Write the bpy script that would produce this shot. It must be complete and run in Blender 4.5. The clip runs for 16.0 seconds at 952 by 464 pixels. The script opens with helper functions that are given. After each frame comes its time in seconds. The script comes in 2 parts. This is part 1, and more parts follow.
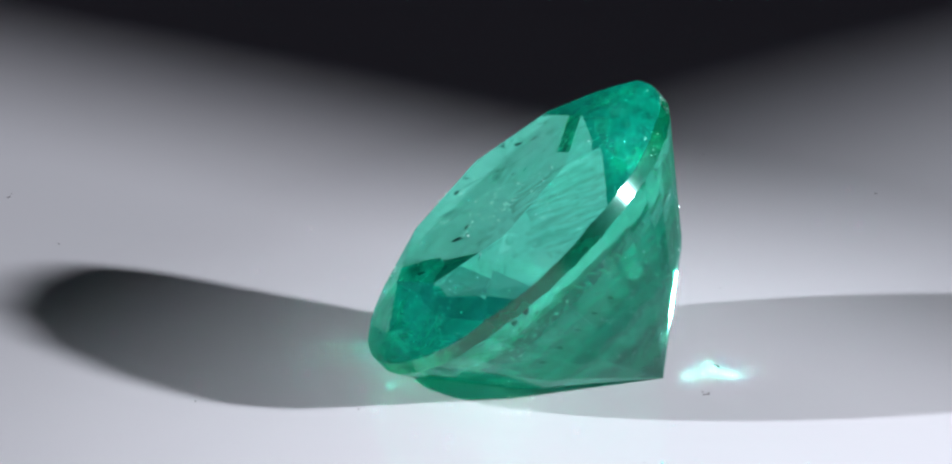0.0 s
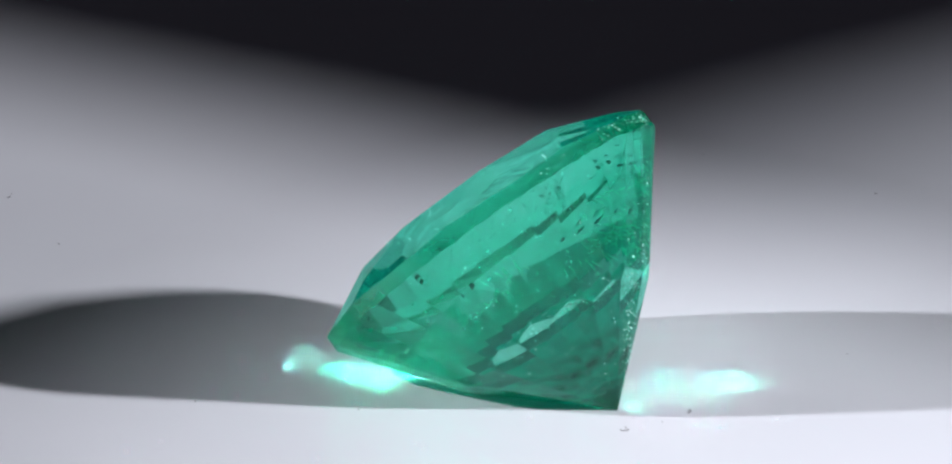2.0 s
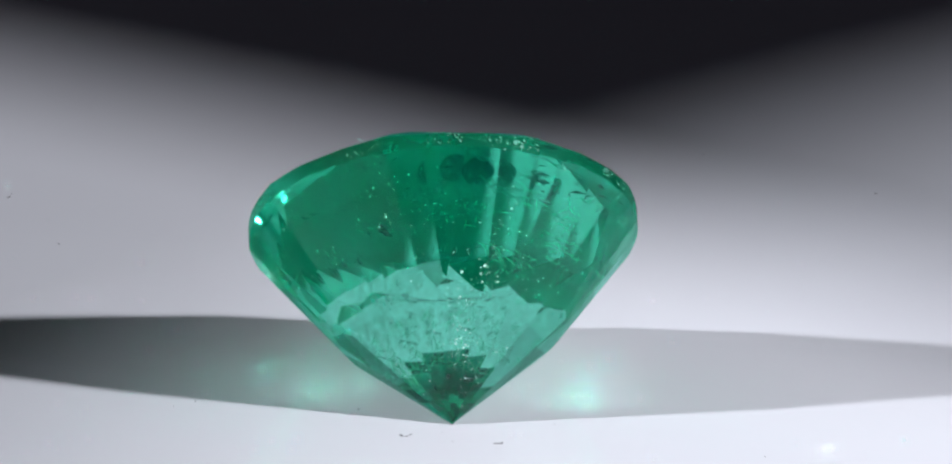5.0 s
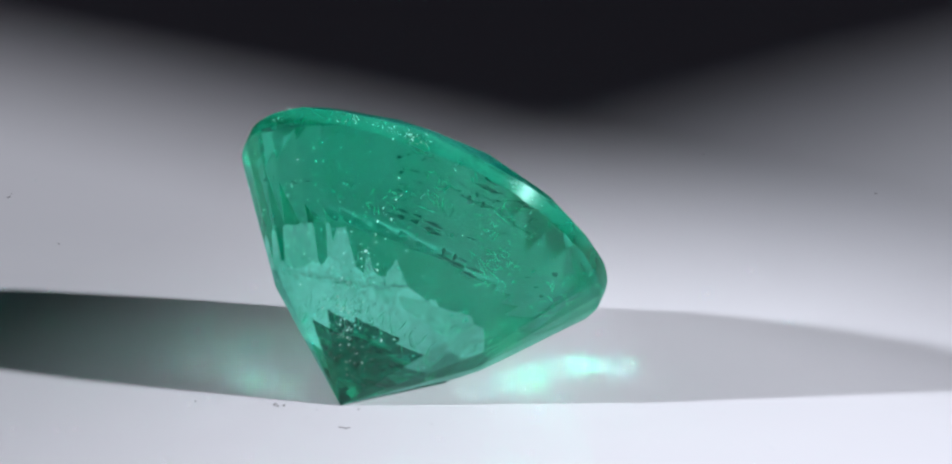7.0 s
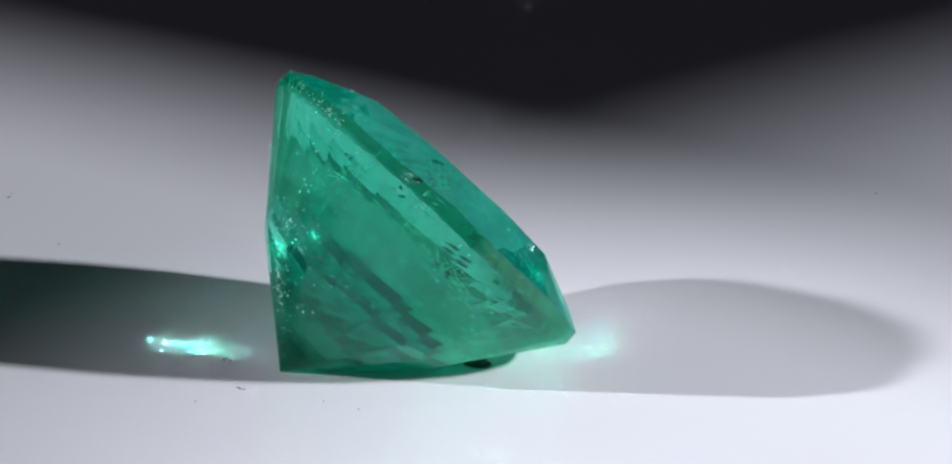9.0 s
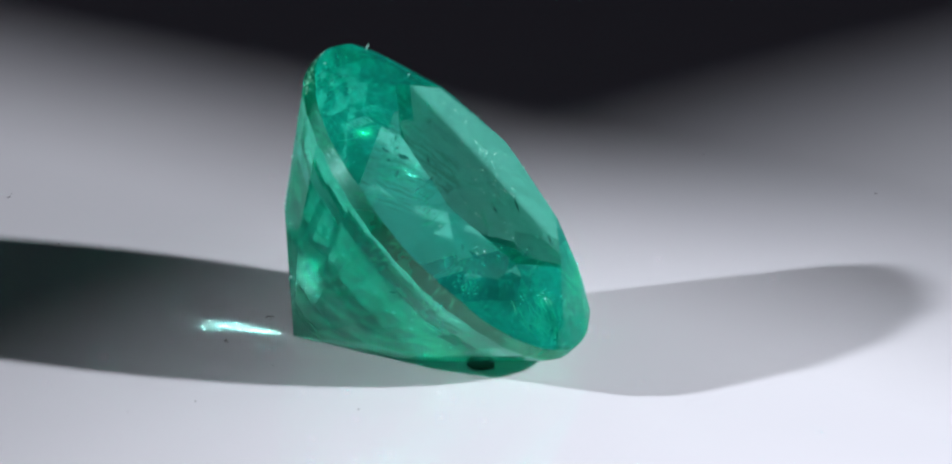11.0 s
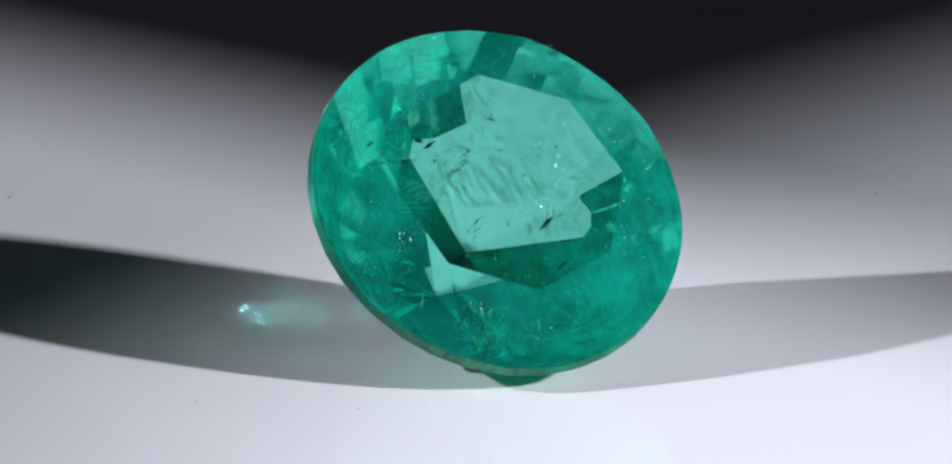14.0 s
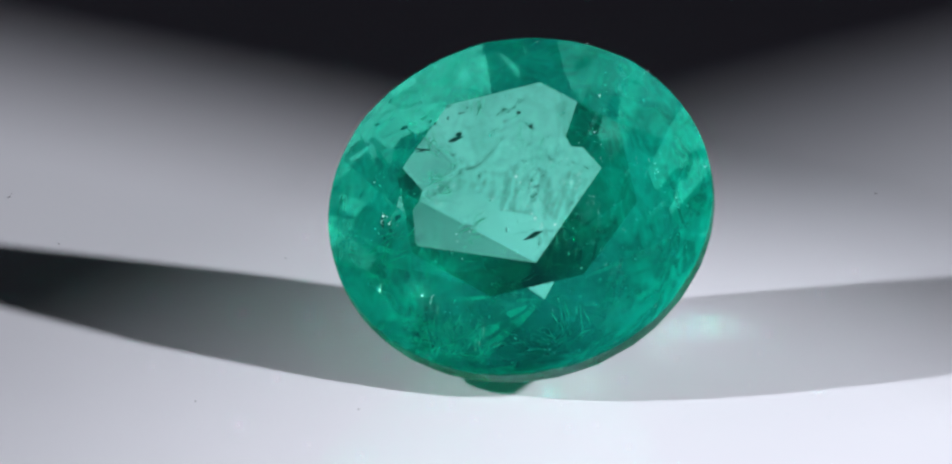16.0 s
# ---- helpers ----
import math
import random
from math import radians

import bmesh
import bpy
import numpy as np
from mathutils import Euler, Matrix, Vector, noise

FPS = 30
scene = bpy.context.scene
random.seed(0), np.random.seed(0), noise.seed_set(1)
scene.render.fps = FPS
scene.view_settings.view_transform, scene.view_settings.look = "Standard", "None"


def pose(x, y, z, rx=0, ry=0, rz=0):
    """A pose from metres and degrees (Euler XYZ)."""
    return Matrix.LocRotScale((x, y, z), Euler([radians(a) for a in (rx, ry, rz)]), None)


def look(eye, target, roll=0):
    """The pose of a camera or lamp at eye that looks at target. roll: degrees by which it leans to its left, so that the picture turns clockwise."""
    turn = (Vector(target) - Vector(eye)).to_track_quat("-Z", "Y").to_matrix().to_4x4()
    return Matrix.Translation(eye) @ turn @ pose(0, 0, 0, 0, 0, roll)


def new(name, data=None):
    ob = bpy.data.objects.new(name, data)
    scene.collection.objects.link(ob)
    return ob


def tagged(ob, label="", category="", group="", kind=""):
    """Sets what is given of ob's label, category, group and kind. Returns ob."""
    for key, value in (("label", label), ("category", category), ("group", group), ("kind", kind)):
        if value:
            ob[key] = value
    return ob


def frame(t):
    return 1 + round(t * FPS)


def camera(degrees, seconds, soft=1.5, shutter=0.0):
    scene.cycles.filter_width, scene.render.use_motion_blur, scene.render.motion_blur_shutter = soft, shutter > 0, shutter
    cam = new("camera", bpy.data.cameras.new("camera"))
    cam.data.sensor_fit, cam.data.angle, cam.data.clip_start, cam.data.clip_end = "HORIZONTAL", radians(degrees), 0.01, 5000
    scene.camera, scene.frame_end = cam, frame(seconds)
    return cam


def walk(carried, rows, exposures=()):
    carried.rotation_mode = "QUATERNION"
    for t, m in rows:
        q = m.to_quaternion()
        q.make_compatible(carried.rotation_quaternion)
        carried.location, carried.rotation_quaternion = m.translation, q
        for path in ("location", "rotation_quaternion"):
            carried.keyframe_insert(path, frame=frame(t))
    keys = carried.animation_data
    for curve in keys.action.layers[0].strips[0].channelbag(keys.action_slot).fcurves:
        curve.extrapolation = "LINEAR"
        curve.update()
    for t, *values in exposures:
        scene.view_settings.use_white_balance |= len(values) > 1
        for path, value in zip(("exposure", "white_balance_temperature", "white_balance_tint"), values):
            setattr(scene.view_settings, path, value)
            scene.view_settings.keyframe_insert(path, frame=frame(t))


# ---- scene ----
MM = 0.001

# ---- camera ----
# a long macro lens on a tripod, half a metre from the stone
CAM_ELEV, CAM_DIST, CAM_ROLL = radians(17.165), 0.5, 2.394
CAM_SIDE, CAM_UP = 0.015 * MM, 3.488 * MM
AIM = Vector((CAM_SIDE, CAM_UP * math.sin(CAM_ELEV), CAM_UP * math.cos(CAM_ELEV)))
EYE = AIM + CAM_DIST * Vector((0, -math.cos(CAM_ELEV), math.sin(CAM_ELEV)))
cam = camera(2.8251, 16.0, soft=2.3)
walk(cam, [(0.0, look(EYE, AIM, CAM_ROLL)), (16.0, look(EYE, AIM, CAM_ROLL))], exposures=[(0.0, 0.0), (16.0, 0.0)])

# ---- light ----
# light that the stone focuses on the plate is kept in full
scene.cycles.blur_glossy = 0.0
scene.cycles.sample_clamp_indirect = scene.cycles.sample_clamp_direct = 0.0
scene.cycles.caustics_refractive = scene.cycles.caustics_reflective = True
scene.cycles.max_bounces = scene.cycles.transmission_bounces = 24
world = bpy.data.worlds.new("dark_studio")
scene.world = world
world.use_nodes = True
world.node_tree.nodes["Background"].inputs[0].default_value = (0.78, 0.74, 1.0, 1)
world.node_tree.nodes["Background"].inputs[1].default_value = 0.0205


def spot(name, place, target, cone, blend, radius, power, colour):
    """A small focused studio lamp."""
    data = bpy.data.lights.new(name, "SPOT")
    data.energy, data.color = power, colour
    data.spot_size, data.spot_blend = radians(cone), blend
    data.shadow_soft_size = radius
    ob = new(name, data)
    ob.matrix_world = look(place, target)
    return ob


LAMP_E = Vector((181, -50.2, 91.4)) * MM
LAMP_W = Vector((-253.4, -92.2, 131.5)) * MM


def aimed(lamp, az, dip):
    """A point a metre from the lamp, by compass angle and dip in degrees."""
    a, d = radians(az), radians(dip)
    return lamp + Vector((math.cos(a) * math.cos(d), math.sin(a) * math.cos(d), -math.sin(d)))


spot("spot_lamp_east", LAMP_E, aimed(LAMP_E, 171.2, 18.85), 25.0, 0.01, 0.0063, 3.0, (0.885, 0.90, 1.0))
spot("spot_lamp_west", LAMP_W, aimed(LAMP_W, 15.1, 14.33), 25.84, 0.0, 0.0054, 4.9, (0.87, 0.895, 1.0))


# ---- materials ----
def material(name):
    m = bpy.data.materials.new(name)
    m.use_nodes = True
    t = m.node_tree
    t.nodes.clear()
    out = t.nodes.new("ShaderNodeOutputMaterial")
    return m, t, out


def add(t, kind, **inputs):
    n = t.nodes.new(kind)
    for k, v in inputs.items():
        n.inputs[k.replace("_", " ")].default_value = v
    return n


def noise_ramp(t, scale, detail, lo, hi, at=(0.35, 0.65)):
    co = t.nodes.new("ShaderNodeTexCoord")
    n = add(t, "ShaderNodeTexNoise", Scale=scale, Detail=detail)
    t.links.new(co.outputs["Object"], n.inputs["Vector"])
    r = t.nodes.new("ShaderNodeValToRGB")
    r.color_ramp.elements[0].position, r.color_ramp.elements[1].position = at
    r.color_ramp.elements[0].color, r.color_ramp.elements[1].color = (*lo, 1), (*hi, 1)
    t.links.new(n.outputs["Fac"], r.inputs["Fac"])
    return n, r


def plain(name, lo, hi, scale, rough, bump=0.1, metal=0.0, spec=0.5):
    m, t, out = material(name)
    n, r = noise_ramp(t, scale, 6, lo, hi)
    p = add(t, "ShaderNodeBsdfPrincipled", Roughness=rough, Metallic=metal)
    p.inputs["Specular IOR Level"].default_value = spec
    t.links.new(r.outputs[0], p.inputs["Base Color"])
    if bump:
        b = add(t, "ShaderNodeBump", Strength=bump, Distance=0.00002)
        t.links.new(n.outputs["Fac"], b.inputs["Height"])
        t.links.new(b.outputs[0], p.inputs["Normal"])
    t.links.new(p.outputs[0], out.inputs[0])
    return m


ACRYLIC = plain("white_acrylic", (0.78, 0.78, 0.80), (0.82, 0.82, 0.835), 60, 0.05, 0.0, 0, 0.5)
TABLETOP = plain("black_tabletop", (0.012, 0.012, 0.014), (0.03, 0.03, 0.032), 40, 0.5)
WALL = plain("dark_studio_wall", (0.02, 0.02, 0.022), (0.035, 0.034, 0.037), 3, 0.9)
DUST_DARK = plain("dark_dust", (0.06, 0.06, 0.06), (0.22, 0.21, 0.21), 900, 0.9, 0)
PALE_FLECKS = plain("pale_flecks", (0.35, 0.82, 0.70), (0.58, 0.95, 0.86), 900, 0.8, 0)
PAD = plain("black_putty", (0.006, 0.007, 0.007), (0.02, 0.02, 0.02), 1500, 0.55)


def emerald_material(name, cloud, surface_cloud):
    """Tinted beryl, slightly cloudy: streaks and haze scatter part of the light that passes a facet."""
    m, t, out = material(name)
    g = add(t, "ShaderNodeBsdfGlass", Color=(0.45, 0.90, 0.79, 1), Roughness=0.0, IOR=1.58)
    d = add(t, "ShaderNodeBsdfTranslucent", Color=(0.005, 0.96, 0.65, 1))
    c = add(t, "ShaderNodeBsdfDiffuse", Color=(0.01, 0.68, 0.50, 1))
    co = t.nodes.new("ShaderNodeTexCoord")
    # the facets are not quite flat
    wave = add(t, "ShaderNodeTexNoise", Scale=900, Detail=2)
    b = add(t, "ShaderNodeBump", Strength=0.03, Distance=0.00004)
    t.links.new(co.outputs["Object"], wave.inputs["Vector"])
    t.links.new(wave.outputs["Fac"], b.inputs["Height"])
    t.links.new(b.outputs[0], g.inputs["Normal"])

    def streaks(scale, turn, lo, hi, most, least=0.0):
        mp = add(t, "ShaderNodeMapping", Scale=scale, Rotation=turn)
        n = add(t, "ShaderNodeTexNoise", Scale=1.0, Detail=9, Roughness=0.66, Distortion=0.6)
        r = add(t, "ShaderNodeMapRange", From_Min=lo, From_Max=hi, To_Min=least, To_Max=most)
        t.links.new(co.outputs["Object"], mp.inputs["Vector"])
        t.links.new(mp.outputs[0], n.inputs["Vector"])
        t.links.new(n.outputs["Fac"], r.inputs["Value"])
        return r.outputs[0]

    def both(kind, one, two):
        k = t.nodes.new("ShaderNodeMath")
        k.operation = kind
        t.links.new(one, k.inputs[0])
        t.links.new(two, k.inputs[1])
        return k.outputs[0]

    # scatter fades out towards the point: its dark look is put in here
    far = t.nodes.new("ShaderNodeVectorMath")
    far.operation = "DISTANCE"
    far.inputs[1].default_value = (1.2387 * MM, 4.8693 * MM, 0)
    t.links.new(co.outputs["Object"], far.inputs[0])
    clear = add(t, "ShaderNodeMapRange", From_Min=1.2 * MM, From_Max=3.4 * MM, To_Min=0.0, To_Max=1.0).outputs[0]
    t.links.new(far.outputs["Value"], clear.node.inputs["Value"])
    haze = streaks((1000, 620, 850), (0, 0.4, 0.2), 0.40, 0.62, 0.36 * cloud, 0.02 * cloud)
    fine = streaks((5200, 900, 2900), (0.3, 0.5, 0.7), 0.58, 0.76, 0.35 * cloud)
    x = t.nodes.new("ShaderNodeMixShader")
    t.links.new(both("MULTIPLY", both("ADD", haze, fine), clear), x.inputs[0])
    t.links.new(g.outputs[0], x.inputs[1])
    t.links.new(d.outputs[0], x.inputs[2])
    soft_haze = streaks((420, 420, 420), (0.4, 0.2, 0), 0.30, 0.70, surface_cloud, 0.2 * surface_cloud)
    # patchy diffuse share on the facets, standing for light scattered inside the stone
    y = t.nodes.new("ShaderNodeMixShader")
    t.links.new(both("MULTIPLY", both("ADD", soft_haze, streaks((1300, 4200, 2100), (0.9, 0.2, 0.4), 0.58, 0.76, surface_cloud)), clear), y.inputs[0])
    t.links.new(x.outputs[0], y.inputs[1])
    t.links.new(c.outputs[0], y.inputs[2])
    t.links.new(y.outputs[0], out.inputs[0])
    return m


def veil_material(name, tint, lo, hi, most):
    """A healed fracture: a streaky film that dims and scatters the light."""
    m, t, out = material(name)
    a = add(t, "ShaderNodeBsdfTransparent", Color=(1, 1, 1, 1))
    d = add(t, "ShaderNodeBsdfTranslucent", Color=(*tint, 1))
    g = add(t, "ShaderNodeBsdfGlossy", Color=(0.6, 1.0, 0.88, 1), Roughness=0.3)
    co = t.nodes.new("ShaderNodeTexCoord")
    mp = add(t, "ShaderNodeMapping", Scale=(5200, 900, 2600), Rotation=(0.3, 0.5, 0.7))
    n = add(t, "ShaderNodeTexNoise", Scale=1.0, Detail=10)
    r = add(t, "ShaderNodeMapRange", From_Min=lo, From_Max=hi, To_Min=0.0, To_Max=most)
    t.links.new(co.outputs["Object"], mp.inputs["Vector"])
    t.links.new(mp.outputs[0], n.inputs["Vector"])
    t.links.new(n.outputs["Fac"], r.inputs["Value"])
    inner = add(t, "ShaderNodeMixShader", Fac=0.5)
    t.links.new(d.outputs[0], inner.inputs[1])
    t.links.new(g.outputs[0], inner.inputs[2])
    x = t.nodes.new("ShaderNodeMixShader")
    t.links.new(r.outputs[0], x.inputs[0])
    t.links.new(a.outputs[0], x.inputs[1])
    t.links.new(inner.outputs[0], x.inputs[2])
    t.links.new(x.outputs[0], out.inputs[0])
    return m


VEIL = veil_material("fracture_veil", (0.22, 0.72, 0.58), 0.47, 0.74, 0.45)
CRACK = veil_material("dark_fracture", (0.05, 0.30, 0.22), 0.44, 0.66, 0.36)


def girdle_material():
    """The bruted rim: ground smooth but not polished."""
    m, t, out = material("ground_girdle")
    g = add(t, "ShaderNodeBsdfGlass", Color=(0.28, 0.86, 0.70, 1), Roughness=0.15, IOR=1.58)
    d = add(t, "ShaderNodeBsdfTranslucent", Color=(0.03, 0.70, 0.52, 1))
    k = add(t, "ShaderNodeBsdfGlossy", Color=(0.9, 1.0, 0.96, 1), Roughness=0.12)
    n, r = noise_ramp(t, 1100, 10, (0.05, 0.05, 0.05), (0.42, 0.42, 0.42))
    x = t.nodes.new("ShaderNodeMixShader")
    y = add(t, "ShaderNodeMixShader", Fac=0.035)
    t.links.new(r.outputs[0], x.inputs[0])
    t.links.new(g.outputs[0], x.inputs[1])
    t.links.new(d.outputs[0], x.inputs[2])
    t.links.new(x.outputs[0], y.inputs[1])
    t.links.new(k.outputs[0], y.inputs[2])
    t.links.new(y.outputs[0], out.inputs[0])
    return m


GIRDLE_RIM = girdle_material()
CRYSTAL = plain("dark_crystal", (0.004, 0.012, 0.010), (0.02, 0.05, 0.04), 4000, 0.3, 0)
FEATHER = plain("dark_grain", (0.01, 0.13, 0.09), (0.02, 0.24, 0.17), 4000, 0.4, 0)
NEEDLE = plain("pale_needles", (0.12, 0.88, 0.50), (0.35, 1.0, 0.75), 4000, 0.25, 0, 0.2)
GLITTER = plain("pale_glitter", (0.5, 0.96, 0.84), (0.75, 1.0, 0.94), 4000, 0.3, 0, 0.25)
# copies of one stone; cloud strength per part sets how bright it looks
EMERALD = emerald_material("emerald", 0.70, 0.05)
CROWN_EMERALD = emerald_material("emerald_crown", 0.16, 0.18)
CLEAR_EMERALD = emerald_material("emerald_clear", 0.03, 0.04)


# ---- mesh helpers ----
def part(name, bm, mat, parent=None, label=""):
    me = bpy.data.meshes.new(name)
    bm.to_mesh(me)
    bm.free()
    me.materials.append(mat)
    ob = new(name, me)
    ob.parent = parent
    if label:
        tagged(ob, label)
    return ob


def block(size, at, bevel=0.0):
    bm = bmesh.new()
    bmesh.ops.create_cube(bm, size=1, matrix=Matrix.Translation(at) @ Matrix.Diagonal((*size, 1)))
    if bevel:
        bmesh.ops.bevel(bm, geom=bm.edges[:], offset=bevel, segments=2, profile=0.5, affect="EDGES")
    return bm


# ---- the setting ----
TABLE_Z = -0.025
tagged(part("tabletop", block((0.8, 0.98, 0.03), (0, -0.16, TABLE_Z - 0.015), 0.002), TABLETOP),
       "black matt studio tabletop under the white turntable", "tabletop", kind="structure")
tagged(part("backdrop", block((0.8, 0.012, 0.42), (0, 0.324, TABLE_Z + 0.21), 0.001), WALL),
       "plain dark studio backdrop board behind the turntable", "backdrop", kind="structure")


# ---- turntable ----
def turntable():
    top = new("turntable")
    tagged(top, "glossy white acrylic turntable disc, slowly turning", "turntable")
    prof = [(0, 0), (0.1088, 0), (0.1096, -0.0003), (0.11, -0.001), (0.11, -0.009), (0.1094, -0.0098), (0, -0.01)]
    bm = bmesh.new()
    vs = [bm.verts.new((r, 0, z)) for r, z in prof]
    es = [bm.edges.new(p) for p in zip(vs, vs[1:])]
    bmesh.ops.spin(bm, geom=vs + es, cent=(0, 0, 0), axis=(0, 0, 1), angle=2 * math.pi, steps=128, use_merge=True)
    bmesh.ops.remove_doubles(bm, verts=bm.verts, dist=1e-6)
    bmesh.ops.recalc_face_normals(bm, faces=bm.faces)
    part("plate", bm, ACRYLIC, top)
    bm = bmesh.new()
    bmesh.ops.create_cone(bm, cap_ends=True, segments=64, radius1=0.06, radius2=0.055, depth=0.0149, matrix=Matrix.Translation((0, 0, -0.01755)))
    part("base", bm, TABLETOP, top, "black turntable base")
    return top


TURNTABLE = turntable()

# ---- emerald ----
TILT, CULET, LEAN = 44.0925, (1.2387, 4.8693), -3.2797
PAVILION, GIRDLE, CROWN, RADIUS = 5.4136, 0.45, 0.92, 5.02


def cut(bm, point, normal):
    """Grinds one flat facet."""
    r = bmesh.ops.bisect_plane(bm, geom=bm.verts[:] + bm.edges[:] + bm.faces[:], dist=1e-7, plane_co=point, plane_no=normal, clear_outer=True)
    edge = [e for e in r["geom_cut"] if isinstance(e, bmesh.types.BMEdge)]
    if len(edge) > 2:
        bmesh.ops.edgenet_fill(bm, edges=edge)


def facet(bm, az, slope, r, z, up):
    """A facet that faces the azimuth az, slopes by that angle from the girdle plane and passes at radius r and height z."""
    a, s = radians(az), radians(slope)
    out = Vector((math.cos(a), math.sin(a), 0))
    cut(bm, out * r + Vector((0, 0, z)), out * math.sin(s) + Vector((0, 0, math.cos(s) * up)))


def cut_stone():
    rnd = random.Random(4)
    bm = bmesh.new()
    bmesh.ops.create_cone(bm, cap_ends=True, segments=72, radius1=RADIUS, radius2=RADIUS, depth=16)
    top, low = GIRDLE / 2, -GIRDLE / 2
    cul = low - PAVILION
    wob = lambda a: rnd.uniform(-a, a)
    special = {3: (66.2, 42.15), 5: (112.7, 41.95), 12: (270, TILT)}
    for k in range(16):
        az, slope = special.get(k, (22.5 * k + wob(1.0), 42.45 + wob(0.35)))
        facet(bm, az, slope, 0, cul, -1)
    for k in range(32):
        facet(bm, 11.25 * k + 5.6 + wob(0.6), 53.2 + wob(0.7), 4.985 + wob(0.02), low, -1)
    special = {8: (196, 31.5), 9: (212.8, 29.65), 10: (239, 31.5), 13: (301, 31.2), 14: (327, 29.0)}
    deep = {9: 4.94, 14: 4.92}
    for k in range(16):
        az, slope = special.get(k, (22.5 * k + 11.25 + wob(0.8), 31.5 + wob(0.9)))
        facet(bm, az, slope, deep.get(k, 4.985 + wob(0.02)), top, 1)
    for k in range(8):
        facet(bm, 45 * k + wob(0.8), 28.0 + wob(0.5), 4.93, top + 0.012, 1)
    for k in range(8):
        az, slope = (247, 21.2) if k == 5 else (45 * k + 22.5 + wob(0.8), 20.5 + wob(0.6))
        facet(bm, az, slope, 2.95, top + CROWN, 1)
    cut(bm, Vector((0, 0, top + CROWN)), Vector((0.004, -0.003, 1)).normalized())
    bmesh.ops.remove_doubles(bm, verts=bm.verts, dist=0.002)
    bmesh.ops.recalc_face_normals(bm, faces=bm.faces)
    return bm


# from the stone's own axes, in millimetres, to its place on the turntable, in metres
LYING = (Matrix.Diagonal((MM, MM, MM, 1)) @ Matrix.Translation((*CULET, 0.012)) @ pose(0, 0, 0, 0, 0, LEAN)
         @ pose(0, 0, 0, TILT) @ Matrix.Translation((0, 0, PAVILION + GIRDLE / 2)))


def inside(p, gap=0.12):
    """Whether a place in the stone's own axes lies well within it."""
    r = math.hypot(p[0], p[1]) + gap
    low = -GIRDLE / 2 - PAVILION
    if p[2] > 0:
        return r < 4.9 - max(0, p[2]) * 1.75 and p[2] < GIRDLE / 2 + CROWN - gap
    return p[2] - gap > low + max(r * 1.03, (r - 5.0) * 1.32 + PAVILION)


def scatter(rnd, n, middle=(0, 0, -1.5), spread=(2.6, 2.6, 1.6)):
    out = []
    while len(out) < n:
        p = Vector([rnd.gauss(c, s) for c, s in zip(middle, spread)])
        if inside(p):
            out.append(p)
    return out


def flake(bm, rnd, at, size, flat, sides):
    """A small irregular platelet."""
    turn = Euler([rnd.uniform(0, 6.28) for _ in range(3)]).to_matrix()
    ring = [(math.cos(6.283 * k / sides) * size * rnd.uniform(0.55, 1.1), math.sin(6.283 * k / sides) * size * rnd.uniform(0.35, 0.9)) for k in range(sides)]
    vs = [bm.verts.new(at + turn @ Vector((x, y, 0))) for x, y in ring]
    tips = [bm.verts.new(at + turn @ Vector((0, 0, s * flat))) for s in (1, -1)]
    for k in range(sides):
        bm.faces.new((vs[k], vs[(k + 1) % sides], tips[0]))
        bm.faces.new((vs[(k + 1) % sides], vs[k], tips[1]))


def sheet(rnd, turn, at, size, rough):
    """A crumpled fracture with a ragged rim."""
    bm = bmesh.new()
    n, seed = 26, Vector((rnd.uniform(0, 50), rnd.uniform(0, 50), 0))
    grid = {}
    for i in range(n + 1):
        for j in range(n + 1):
            u, v = 2 * i / n - 1, 2 * j / n - 1
            q = Vector((u * size[0], v * size[1], 0))
            q.z = rough * (noise.noise(q * 0.9 + seed) + 0.4 * noise.noise(q * 3.1 + seed))
            p = at + turn @ q
            if math.hypot(u, v) < 0.78 + 0.3 * noise.noise(q * 1.4 - seed) and inside(p, 0.06):
                grid[i, j] = bm.verts.new(p)
    for (i, j) in list(grid):
        c = [(i, j), (i + 1, j), (i + 1, j + 1), (i, j + 1)]
        if all(k in grid for k in c):
            bm.faces.new([grid[k] for k in c])
    return bm


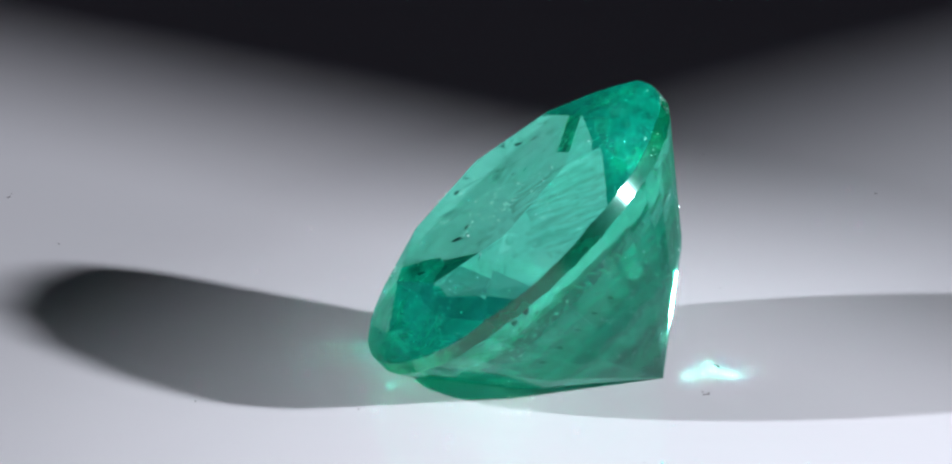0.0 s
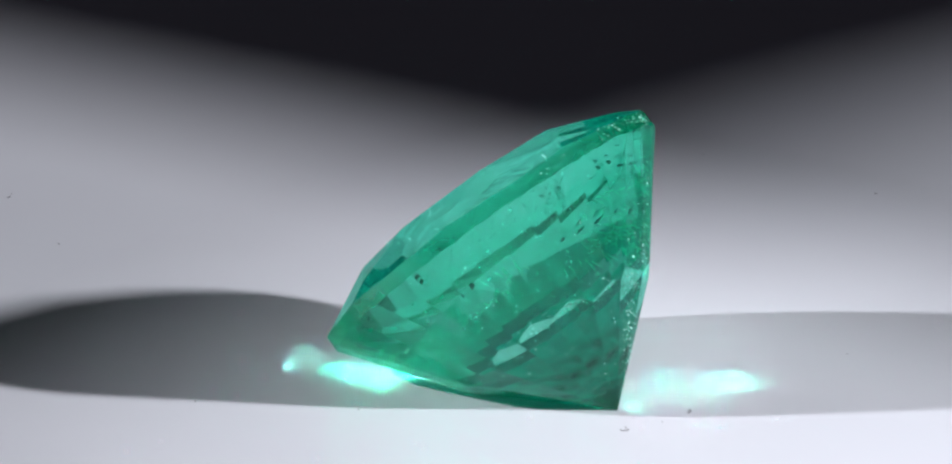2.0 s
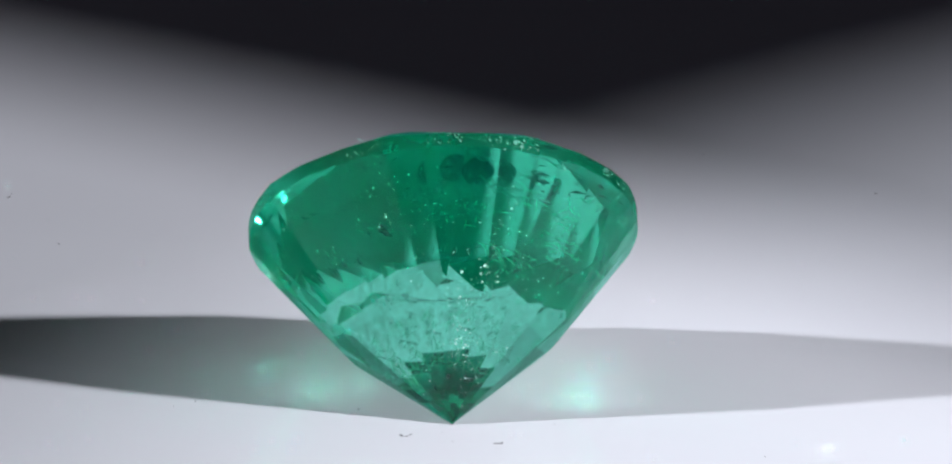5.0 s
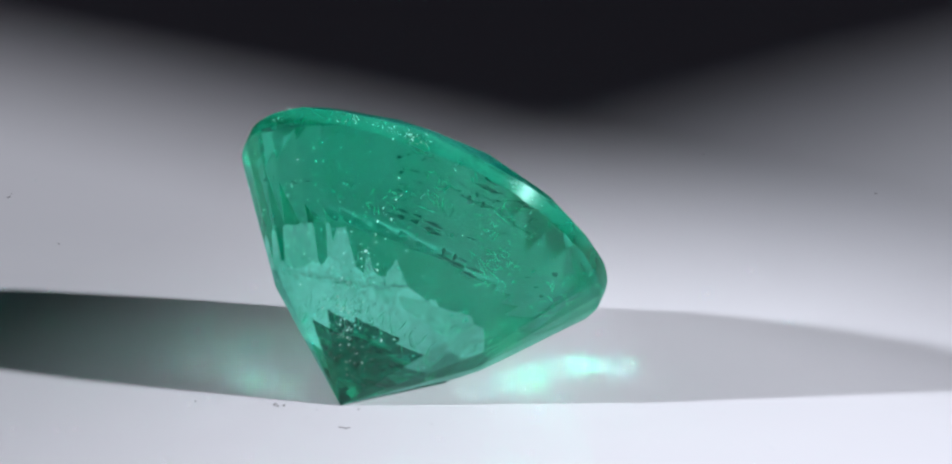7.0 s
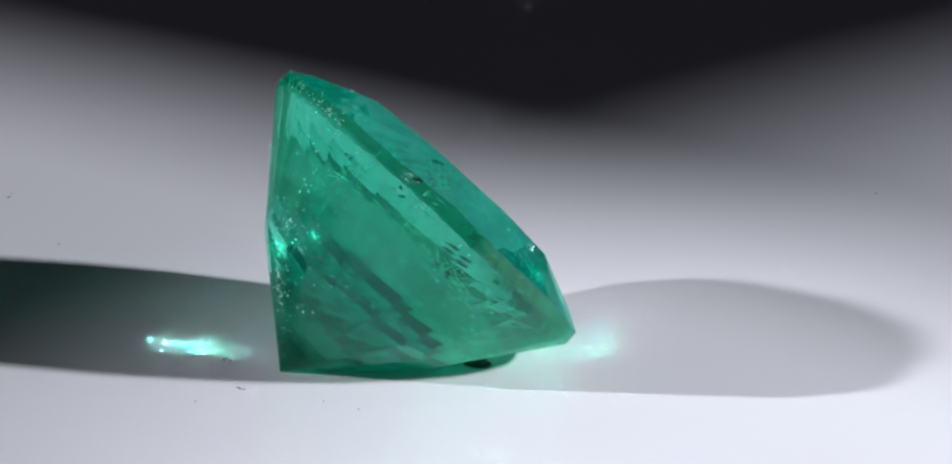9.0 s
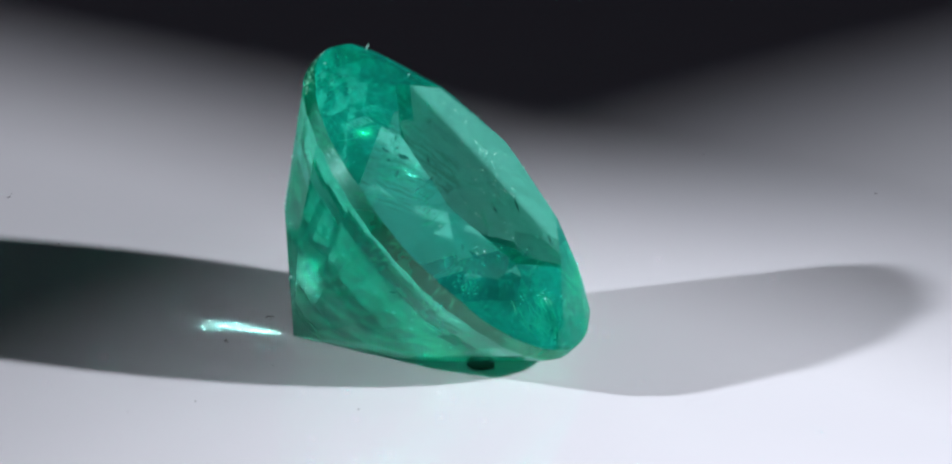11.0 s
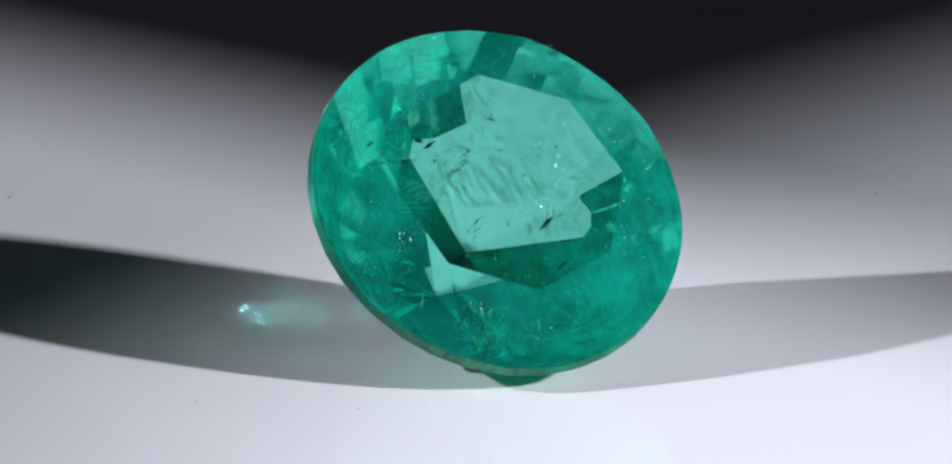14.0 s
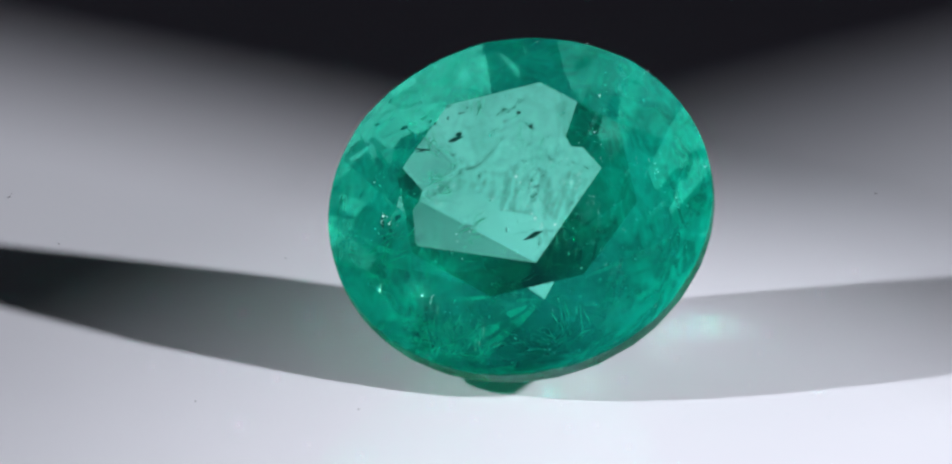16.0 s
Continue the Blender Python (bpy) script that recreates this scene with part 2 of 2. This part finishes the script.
def inclusions(top):
    rnd = random.Random(11)
    bm = bmesh.new()
    for p in scatter(rnd, 40, (0, 0.8, -2.0), (2.2, 2.2, 1.5)) + scatter(rnd, 22, (1.5, 2.0, -2.2), (0.9, 0.8, 0.9)) + scatter(rnd, 30, (-0.4, -2.6, -0.8), (1.2, 0.8, 0.6)):
        flake(bm, rnd, p, rnd.choice((0.02, 0.025, 0.035, 0.06)), 0.006, 5)
    bm.transform(LYING)
    tagged(part("glitter", bm, GLITTER, top, "fine pale inclusions inside the stone"), kind="stuff")
    seen = ((-1.92, 1.66, 0.22), (-1.82, 1.95, 0.09), (-2.9, -0.9, 0.18), (-0.11, -0.98, 0.2), (-0.05, 2.2, 0.04), (-0.1, 1.64, 0.03),
            (-0.08, 1.9, 0.03), (-0.5, 2.5, 0.10), (-0.8, 2.2, 0.08), (-2.3, 2.1, 0.10), (-2.6, 1.9, 0.08))
    places = [(Vector((x, y, 0.25)), size) for x, y, size in seen]
    places += [(p, rnd.choice((0.04, 0.05, 0.06))) for p in scatter(rnd, 4, (0, 0.6, -1.0), (1.9, 1.5, 0.9))]
    for p, size in places:
        bm = bmesh.new()
        flake(bm, rnd, p, size * 0.8, 0.015, 7)
        bm.transform(LYING)
        part("crystal_inclusion", bm, CRYSTAL, top, "tiny black crystal inside the stone")
    back = pose(0, 0, 0, TILT).to_3x3().transposed()
    spots = [(back @ pose(0, 0, 0, 11, 3, 0).to_3x3(), (0.1, 1.1, -2.3), (2.5, 1.6), 0.16),
             (pose(0, 0, 0, 70, 20, 15).to_3x3(), (-1.6, 0.6, -0.4), (1.5, 0.8), 0.3),
             (pose(0, 0, 0, 35, -30, 40).to_3x3(), (1.4, -0.6, -0.5), (1.6, 0.9), 0.35),
             (pose(0, 0, 0, 80, 10, 100).to_3x3(), (0.5, 2.6, -1.0), (1.3, 0.9), 0.3),
             (pose(0, 0, 0, 60, 50, -20).to_3x3(), (0.2, -2.5, -0.9), (1.4, 0.8), 0.3),
             (pose(0, 0, 0, 20, 60, 60).to_3x3(), (-2.4, -1.2, -0.5), (1.1, 0.7), 0.25)]
    for turn, at, size, rough in spots:
        bm = sheet(rnd, turn, Vector(at), size, rough)
        bm.transform(LYING)
        part("fracture_veil", bm, CRACK if turn is spots[0][0] else VEIL, top, "wavy healed fracture inside the stone")


def under_pavilion(az, r, deep=0.0):
    """A place on the pavilion, or that far within it, by azimuth and radius."""
    a = radians(az)
    z = max(r * math.tan(radians(42.5)), PAVILION - (4.985 - r) * 1.33) - PAVILION - GIRDLE / 2
    return Vector((math.cos(a) * r, math.sin(a) * r, z)) + Vector((-math.cos(a), -math.sin(a), 0.95)).normalized() * deep


def dash(bm, rnd, p, q, width):
    """A short dark crystal between two places, pointed and a little bent."""
    way = q - p
    side = way.orthogonal().normalized() * width
    up = way.cross(side).normalized() * width * 0.7
    ends = [bm.verts.new(p), bm.verts.new(q)]
    mid = [bm.verts.new(p + way * rnd.uniform(0.35, 0.65) + d * rnd.uniform(0.7, 1.2)) for d in (side, up, -side, -up)]
    for k in range(4):
        bm.faces.new((mid[k], mid[(k + 1) % 4], ends[1]))
        bm.faces.new((mid[(k + 1) % 4], mid[k], ends[0]))


def dark_inclusions(top):
    """Dark dashes close under the facets, and loose trails of dark grains."""
    rnd = random.Random(51)
    crown = lambda x, y: Vector((x, y, min(GIRDLE / 2 + CROWN, GIRDLE / 2 + (4.95 - math.hypot(x, y)) * 0.47) - 0.1))
    # on the crown: from x, y to x, y; half width
    for x, y, u, v, w in ((-2.07, 1.15, -1.64, 1.39, 0.07), (-3.10, 0.89, -2.33, 0.86, 0.03), (-2.9, 0.74, -2.45, 0.90, 0.03), (-3.45, 1.53, -3.18, 1.65, 0.06),
                          (-0.13, 1.92, 0.17, 1.83, 0.025), (-0.02, 2.03, 0.10, 1.75, 0.02), (0.48, -1.48, 0.97, -1.12, 0.10), (-3.38, -1.06, -3.23, -1.46, 0.06),
                          (0.64, -2.68, 1.07, -2.40, 0.06), (-3.51, 0.95, -3.06, 0.93, 0.04), (-4.2, 1.75, -4.05, 1.82, 0.05), (-2.0, 2.0, -1.75, 2.1, 0.03),
                          (-1.9, 0.75, -1.75, 0.85, 0.03), (0.40, 0.10, 0.62, 0.22, 0.02), (0.0, 1.23, 0.14, 1.43, 0.02)):
        bm = bmesh.new()
        dash(bm, rnd, crown(x, y), crown(u, v), w)
        bm.transform(LYING)
        part("crystal_inclusion", bm, CRYSTAL, top, "tiny black crystal inside the stone")
    # on the pavilion: from azimuth, radius to azimuth, radius; half width
    for az, r, bz, q, w in ((147, 4.38, 150, 4.43, 0.04), (151, 4.87, 156, 4.9, 0.05), (137, 4.03, 142, 4.07, 0.025), (178, 4.57, 185, 4.7, 0.05),
                            (187, 4.18, 189, 4.43, 0.07), (110, 4.61, 114, 4.65, 0.03), (172, 3.9, 180, 4.0, 0.04)):
        bm = bmesh.new()
        dash(bm, rnd, under_pavilion(az, r, 0.06), under_pavilion(bz, q, 0.06), w * 0.6)
        bm.transform(LYING)
        part("crystal_inclusion", bm, CRYSTAL, top, "tiny black crystal inside the stone")
    bm = bmesh.new()
    trails = [(crown(x, y), crown(u, v), n) for x, y, u, v, n in ((-2.97, 1.83, -2.09, 2.39, 60), (-2.43, -0.67, -0.9, 0.85, 110), (-0.96, 2.06, -0.40, 2.55, 50),
                                                               (-1.2, 0.5, -0.6, 1.5, 50), (-2.18, -3.75, -1.04, -3.7, 60), (-3.4, 0.3, -3.0, 0.1, 25), (0.2, -1.3, 1.2, -1.1, 30), (-1.6, -4.1, -0.6, -4.3, 50), (0.2, -4.2, 1.2, -4.0, 50), (-2.4, -2.9, -1.2, -2.6, 40))]
    trails += [(under_pavilion(az, r, 0.08), under_pavilion(bz, q, 0.08), n) for az, r, bz, q, n in ((356, 3.6, 32, 2.92, 34), (32, 2.92, 68, 2.56, 34), (68, 2.56, 104, 2.43, 34))]
    for p, q, n in trails:
        way = q - p
        for _ in range(n):
            k = rnd.random()
            bow = 0.12 * math.sin(k * 9 + n) * math.sin(k * math.pi)
            at = p + way * k + Vector((rnd.gauss(0, 0.035), rnd.gauss(bow, 0.035), rnd.gauss(0, 0.02)))
            dash(bm, rnd, at, at + way.normalized() * rnd.uniform(0.04, 0.16), rnd.choice((0.005, 0.007, 0.010)))
    bm.transform(LYING)
    tagged(part("dark_grains", bm, FEATHER, top, "wavy trails of fine dark grains inside the stone"), kind="stuff")


def lint(top):
    """Fine pale dust on the facets, most of it there for sparkle, and two or three short fibres."""
    rnd = random.Random(21)
    bm, solid = bmesh.new(), cut_stone()
    solid.normal_update()
    faces = [f for f in solid.faces if f.calc_area() > 0.05]
    areas = [f.calc_area() for f in faces]
    for k in range(45):
        f = rnd.choices(faces, areas)[0]
        w = [rnd.random() ** 1.2 for _ in f.verts]
        p = sum((v.co * a for v, a in zip(f.verts, w)), Vector()) / sum(w) + f.normal * 0.004
        flake(bm, rnd, p, rnd.choice((0.008, 0.010, 0.014, 0.022)), 0.008, 5)
    for az, z, n in ((96, GIRDLE / 2 + 0.07, 9), (60, GIRDLE / 2 + 0.07, 7), (150, -0.3, 6), (20, GIRDLE / 2 + 0.07, 5)):
        a = radians(az)
        p = Vector((math.cos(a), math.sin(a), 0)) * (4.86 if z > 0 else 4.93) + Vector((0, 0, z))
        step = Vector((rnd.uniform(-1, 1), rnd.uniform(-1, 1), rnd.uniform(-0.2, 0.8))).normalized() * 0.035
        for _ in range(n):
            flake(bm, rnd, p, 0.022, 0.008, 5)
            p = p + step
            step = (step + Vector([rnd.uniform(-0.02, 0.02) for _ in range(3)])).normalized() * 0.035
    # flakes massed on the girdle for its pale frosty patches
    for az, wide, z, n in ((107, 4, -0.02, 70), (141, 1.6, 0.05, 36), (88, 5, 0.05, 24), (150, 3, 0.1, 14), (60, 4, -0.05, 14)):
        for _ in range(n):
            a = radians(az + rnd.gauss(0, wide))
            flake(bm, rnd, Vector((math.cos(a) * 5.025, math.sin(a) * 5.025, z + rnd.gauss(0, 0.09))), rnd.choice((0.008, 0.012, 0.018, 0.028)), 0.006, 5)
    solid.free()
    bm.transform(LYING)
    tagged(part("lint", bm, PALE_FLECKS, top, "pale dust and lint on the stone, much of it put there for sparkle"), kind="stuff")


def sparkle(top):
    """Tiny bright flakes on the facets that stand for glints and glow in the stone."""
    rnd = random.Random(31)
    bm = bmesh.new()
    for az, r, n, wide in ((22, 2.7, 34, 9), (40, 1.3, 18, 14), (75, 2.2, 14, 12), (62, 3.3, 12, 8), (128, 2.6, 16, 10), (8, 4.2, 14, 9), (318, 3.4, 14, 10), (290, 2.2, 12, 10),
                           (71, 3.3, 8, 5), (65, 3.8, 6, 5), (96, 2.1, 70, 6), (92, 1.6, 44, 9), (101, 2.85, 40, 4), (122, 1.5, 36, 10), (106, 3.4, 24, 5), (120, 4.2, 10, 8), (165, 3.8, 10, 9)):
        for _ in range(n):
            a, q = radians(az + rnd.gauss(0, wide)), max(0.4, min(4.9, r + rnd.gauss(0, 0.55)))
            z = max(q * math.tan(radians(42.5)), PAVILION - (4.985 - q) * 1.33) - PAVILION - GIRDLE / 2
            p = Vector((math.cos(a) * q, math.sin(a) * q, z)) * 1.0
            out = Vector((math.cos(a), math.sin(a), -0.95)).normalized()
            flake(bm, rnd, p + out * rnd.uniform(0.008, 0.034), rnd.choice((0.007, 0.010, 0.014, 0.020, 0.032)) * (1.4 if 88 < az < 125 else 1.0), 0.008, 5)
    for x, y, n, wide in ((1.4, 0.35, 30, 0.2), (1.8, -0.15, 24, 0.3), (2.0, 1.6, 14, 0.3), (0.9, -0.85, 16, 0.2), (-1.75, -0.5, 14, 0.25), (0.6, -0.5, 26, 0.35), (-1.1, -1.4, 14, 0.5), (1.3, 0.7, 14, 0.4), (-0.2, 0.6, 10, 0.9)):
        for _ in range(n):
            p = Vector((x + rnd.gauss(0, wide), y + rnd.gauss(0, wide), GIRDLE / 2 + CROWN + 0.003))
            if math.hypot(p.x, p.y) < 2.7:
                flake(bm, rnd, p, rnd.choice((0.008, 0.012, 0.018, 0.034)), 0.008, 5)
    for x, y, n, wide in ((-4.19, -1.55, 90, 0.15), (-3.9, -1.9, 30, 0.2), (-1.76, -4.35, 40, 0.2), (1.69, -4.31, 16, 0.2), (3.47, 1.12, 24, 0.4), (4.1, 0.46, 20, 0.3), (2.75, -1.61, 24, 0.5),
                          (-3.7, -0.05, 20, 0.15), (-3.22, -1.34, 20, 0.2), (-3.65, 2.94, 16, 0.3), (-1.54, -3.71, 24, 0.25), (1.93, 2.96, 10, 0.4), (3.2, -2.4, 20, 0.5)):
        for _ in range(n):
            p = Vector((x + rnd.gauss(0, wide), y + rnd.gauss(0, wide), 0))
            r = math.hypot(p.x, p.y)
            if r < 4.85:
                p.z = GIRDLE / 2 + min(CROWN, (4.96 - r) * 0.53) - rnd.uniform(0.0, 0.06)
                flake(bm, rnd, p, rnd.choice((0.010, 0.014, 0.020, 0.040)), 0.008, 5)
    bm.transform(LYING)
    tagged(part("glitter", bm, GLITTER, top, "bright flakes on the facets that stand for glints in the stone"), kind="stuff")


def needles(top):
    """A spray of fine needles that fans out near the rim."""
    rnd = random.Random(41)
    bm = bmesh.new()
    for az, r, z, n, most in ((252, 4.2, -0.9, 46, 1.0), (262, 3.6, -1.2, 26, 0.8), (300, 3.7, -0.7, 18, 0.7), (205, 3.4, -0.4, 16, 0.7), (100, 2.5, -0.6, 18, 0.9),
                              (150, 3.3, -0.2, 22, 0.8), (172, 2.4, -0.5, 24, 0.8), (120, 3.4, -0.3, 16, 0.6), (225, 1.6, -0.2, 18, 0.7)):
        a = radians(az)
        root = Vector((math.cos(a) * r, math.sin(a) * r, z))
        for _ in range(n):
            p = root + Vector([rnd.gauss(0, 0.22) for _ in range(3)])
            way = (Vector((-math.cos(a), -math.sin(a), 0.5)) + Vector([rnd.gauss(0, 0.55) for _ in range(3)])).normalized()
            q = p + way * rnd.uniform(0.15, most)
            if not (inside(p) and inside(q)):
                continue
            side = way.orthogonal().normalized() * rnd.uniform(0.006, 0.014)
            ring = [side, way.cross(side), -side, -way.cross(side)]
            mid = [bm.verts.new((p + q) / 2 + d) for d in ring]
            ends = [bm.verts.new(p), bm.verts.new(q)]
            for k in range(4):
                bm.faces.new((mid[k], mid[(k + 1) % 4], ends[1]))
                bm.faces.new((mid[(k + 1) % 4], mid[k], ends[0]))
    # pale dashes on the pavilion in place of its bright milky sparkle
    for az, r, wide, n in ((92, 2.2, 7, 20), (88, 1.6, 10, 14), (101, 2.85, 3, 10), (120, 1.6, 9, 12)):
        for _ in range(n):
            a, q = az + rnd.gauss(0, wide), max(0.5, min(4.8, r + rnd.gauss(0, 0.25)))
            dash(bm, rnd, under_pavilion(a, q, -0.012), under_pavilion(a + rnd.gauss(0, 1.6), min(4.85, q + rnd.gauss(0, 0.12)), -0.012), rnd.choice((0.005, 0.008, 0.012)))
    # inner needles laid on crown facets to catch light: azimuth, radius, spread, number, length, slant
    for az, r, wide, n, most, slant in ((250, 4.45, 6, 60, 0.45, 20), (243, 4.5, 3, 30, 0.3, -30), (262, 4.3, 4, 24, 0.4, 35), (290, 4.5, 5, 14, 0.5, 70), (283, 4.2, 5, 8, 0.7, 88),
                                        (204, 4.4, 4, 24, 0.2, 60)):
        for _ in range(n):
            a, q = radians(az + rnd.gauss(0, wide)), r + rnd.gauss(0, 0.16)
            if q > 4.8:
                continue
            b = a + radians(slant + rnd.gauss(0, 22))
            z = GIRDLE / 2 + min(CROWN, (4.95 - q) * 0.53)
            p = Vector((math.cos(a) * q, math.sin(a) * q, z))
            way = Vector((-math.cos(b), -math.sin(b), 0.53 * math.cos(b - a) if q > 3 else 0.0))
            dash(bm, rnd, p, p + way * rnd.uniform(0.08, most * 1.1), rnd.choice((0.004, 0.006, 0.009)))
    bm.transform(LYING)
    tagged(part("needles", bm, NEEDLE, top, "fine bright needles in the stone, and bright dashes on its facets for sparkle"), kind="stuff")


def emerald():
    top = new("emerald")
    tagged(top, "round faceted green emerald lying on its pavilion", "gemstone")
    kinds = (("pavilion", lambda f: f.normal.z < -0.3, EMERALD, "steep pavilion facets that meet in a point"),
             ("girdle", lambda f: abs(f.normal.z) <= 0.3, GIRDLE_RIM, "ground girdle rim"),
             ("crown", lambda f: 0.3 < f.normal.z < 0.995, CROWN_EMERALD, "shallow crown facets"),
             ("table_facet", lambda f: f.normal.z >= 0.995, CLEAR_EMERALD, "large flat table facet"))
    for name, belongs, mat, label in kinds:
        bm = cut_stone()
        bm.normal_update()
        bmesh.ops.delete(bm, geom=[f for f in bm.faces if not belongs(f)], context="FACES")
        bm.transform(LYING)
        if name == "girdle":
            for f in bm.faces:
                f.smooth = True
        part(name, bm, mat, top, label)
    lint(top)
    sparkle(top)
    needles(top)
    inclusions(top)
    dark_inclusions(top)
    return top


GEM = emerald()


# ---- small things on the plate ----
def putty():
    bm = bmesh.new()
    bmesh.ops.create_uvsphere(bm, u_segments=24, v_segments=12, radius=1)
    for v in bm.verts:
        w = 1 + 0.12 * noise.noise(v.co * 1.7)
        v.co = Vector((v.co.x * 0.42 * w + 0.134, v.co.y * 0.36 * w - 0.27, max(v.co.z, -0.55) * 0.06 + 0.033)) * MM
    for f in bm.faces:
        f.smooth = True
    ob = part("putty", bm, PAD)
    return tagged(ob, "small flat black dab of putty under the emerald", "putty")


PUTTY = putty()


def specks(name, places, mat, seed, label):
    """Dust grains and short bent fibres, in millimetres on the plate."""
    rnd = random.Random(seed)
    bm = bmesh.new()
    for x, y, size, long in places:
        size *= 0.7
        a = rnd.uniform(0, 6.28)
        n = 5 if long else 1
        for k in range(n):
            at = Vector((x + math.cos(a) * size * 0.9 * k, y + math.sin(a) * size * 0.9 * k, size * 0.2))
            a += rnd.uniform(-0.8, 0.8)
            bmesh.ops.create_icosphere(bm, subdivisions=1, radius=1, matrix=Matrix.Translation(at) @ pose(0, 0, 0, 0, 0, math.degrees(a)) @ Matrix.Diagonal((size * rnd.uniform(0.5, 0.8), size * rnd.uniform(0.25, 0.5), size * 0.2, 1)))
    for v in bm.verts:
        v.co *= MM
    return tagged(part(name, bm, mat), label, "dust", kind="stuff")


TURNING_DUST = specks("dust", [(2.7, 5.68, 0.10, True), (1.45, 6.25, 0.05, False), (0.4, 6.5, 0.09, True), (-1.42, 4.92, 0.06, False),
                               (-6.4, 7.8, 0.06, False), (1.6, 5.5, 0.05, False), (8.2, 3.1, 0.04, False)], DUST_DARK, 3, "dark dust and short fibres on the turning plate")
# still specks, taken for sensor dust, laid on the plate although it turns
specks("dust", [(-12.4, 13.18, 0.10, False), (-12.36, 13.5, 0.06, False), (-10.96, 9.18, 0.08, False), (10.64, 16.79, 0.10, False), (6.06, 19.7, 0.06, False),
                (-4.09, 2.29, 0.05, False), (-2.82, -4.04, 0.08, False), (-7.01, -3.95, 0.06, False)], DUST_DARK, 5, "a few still dark specks of sensor dust, laid on the white surface")


# ---- what moves ----
def motions():
    turn0, speed = 280.575, -18.1477
    rows = [(0.5 * k, pose(0, 0, 0, 0, 0, turn0 + speed * 0.5 * k)) for k in range(33)]
    walk(TURNTABLE, rows)
    walk(GEM, rows)
    walk(PUTTY, rows)
    walk(TURNING_DUST, rows)


motions()
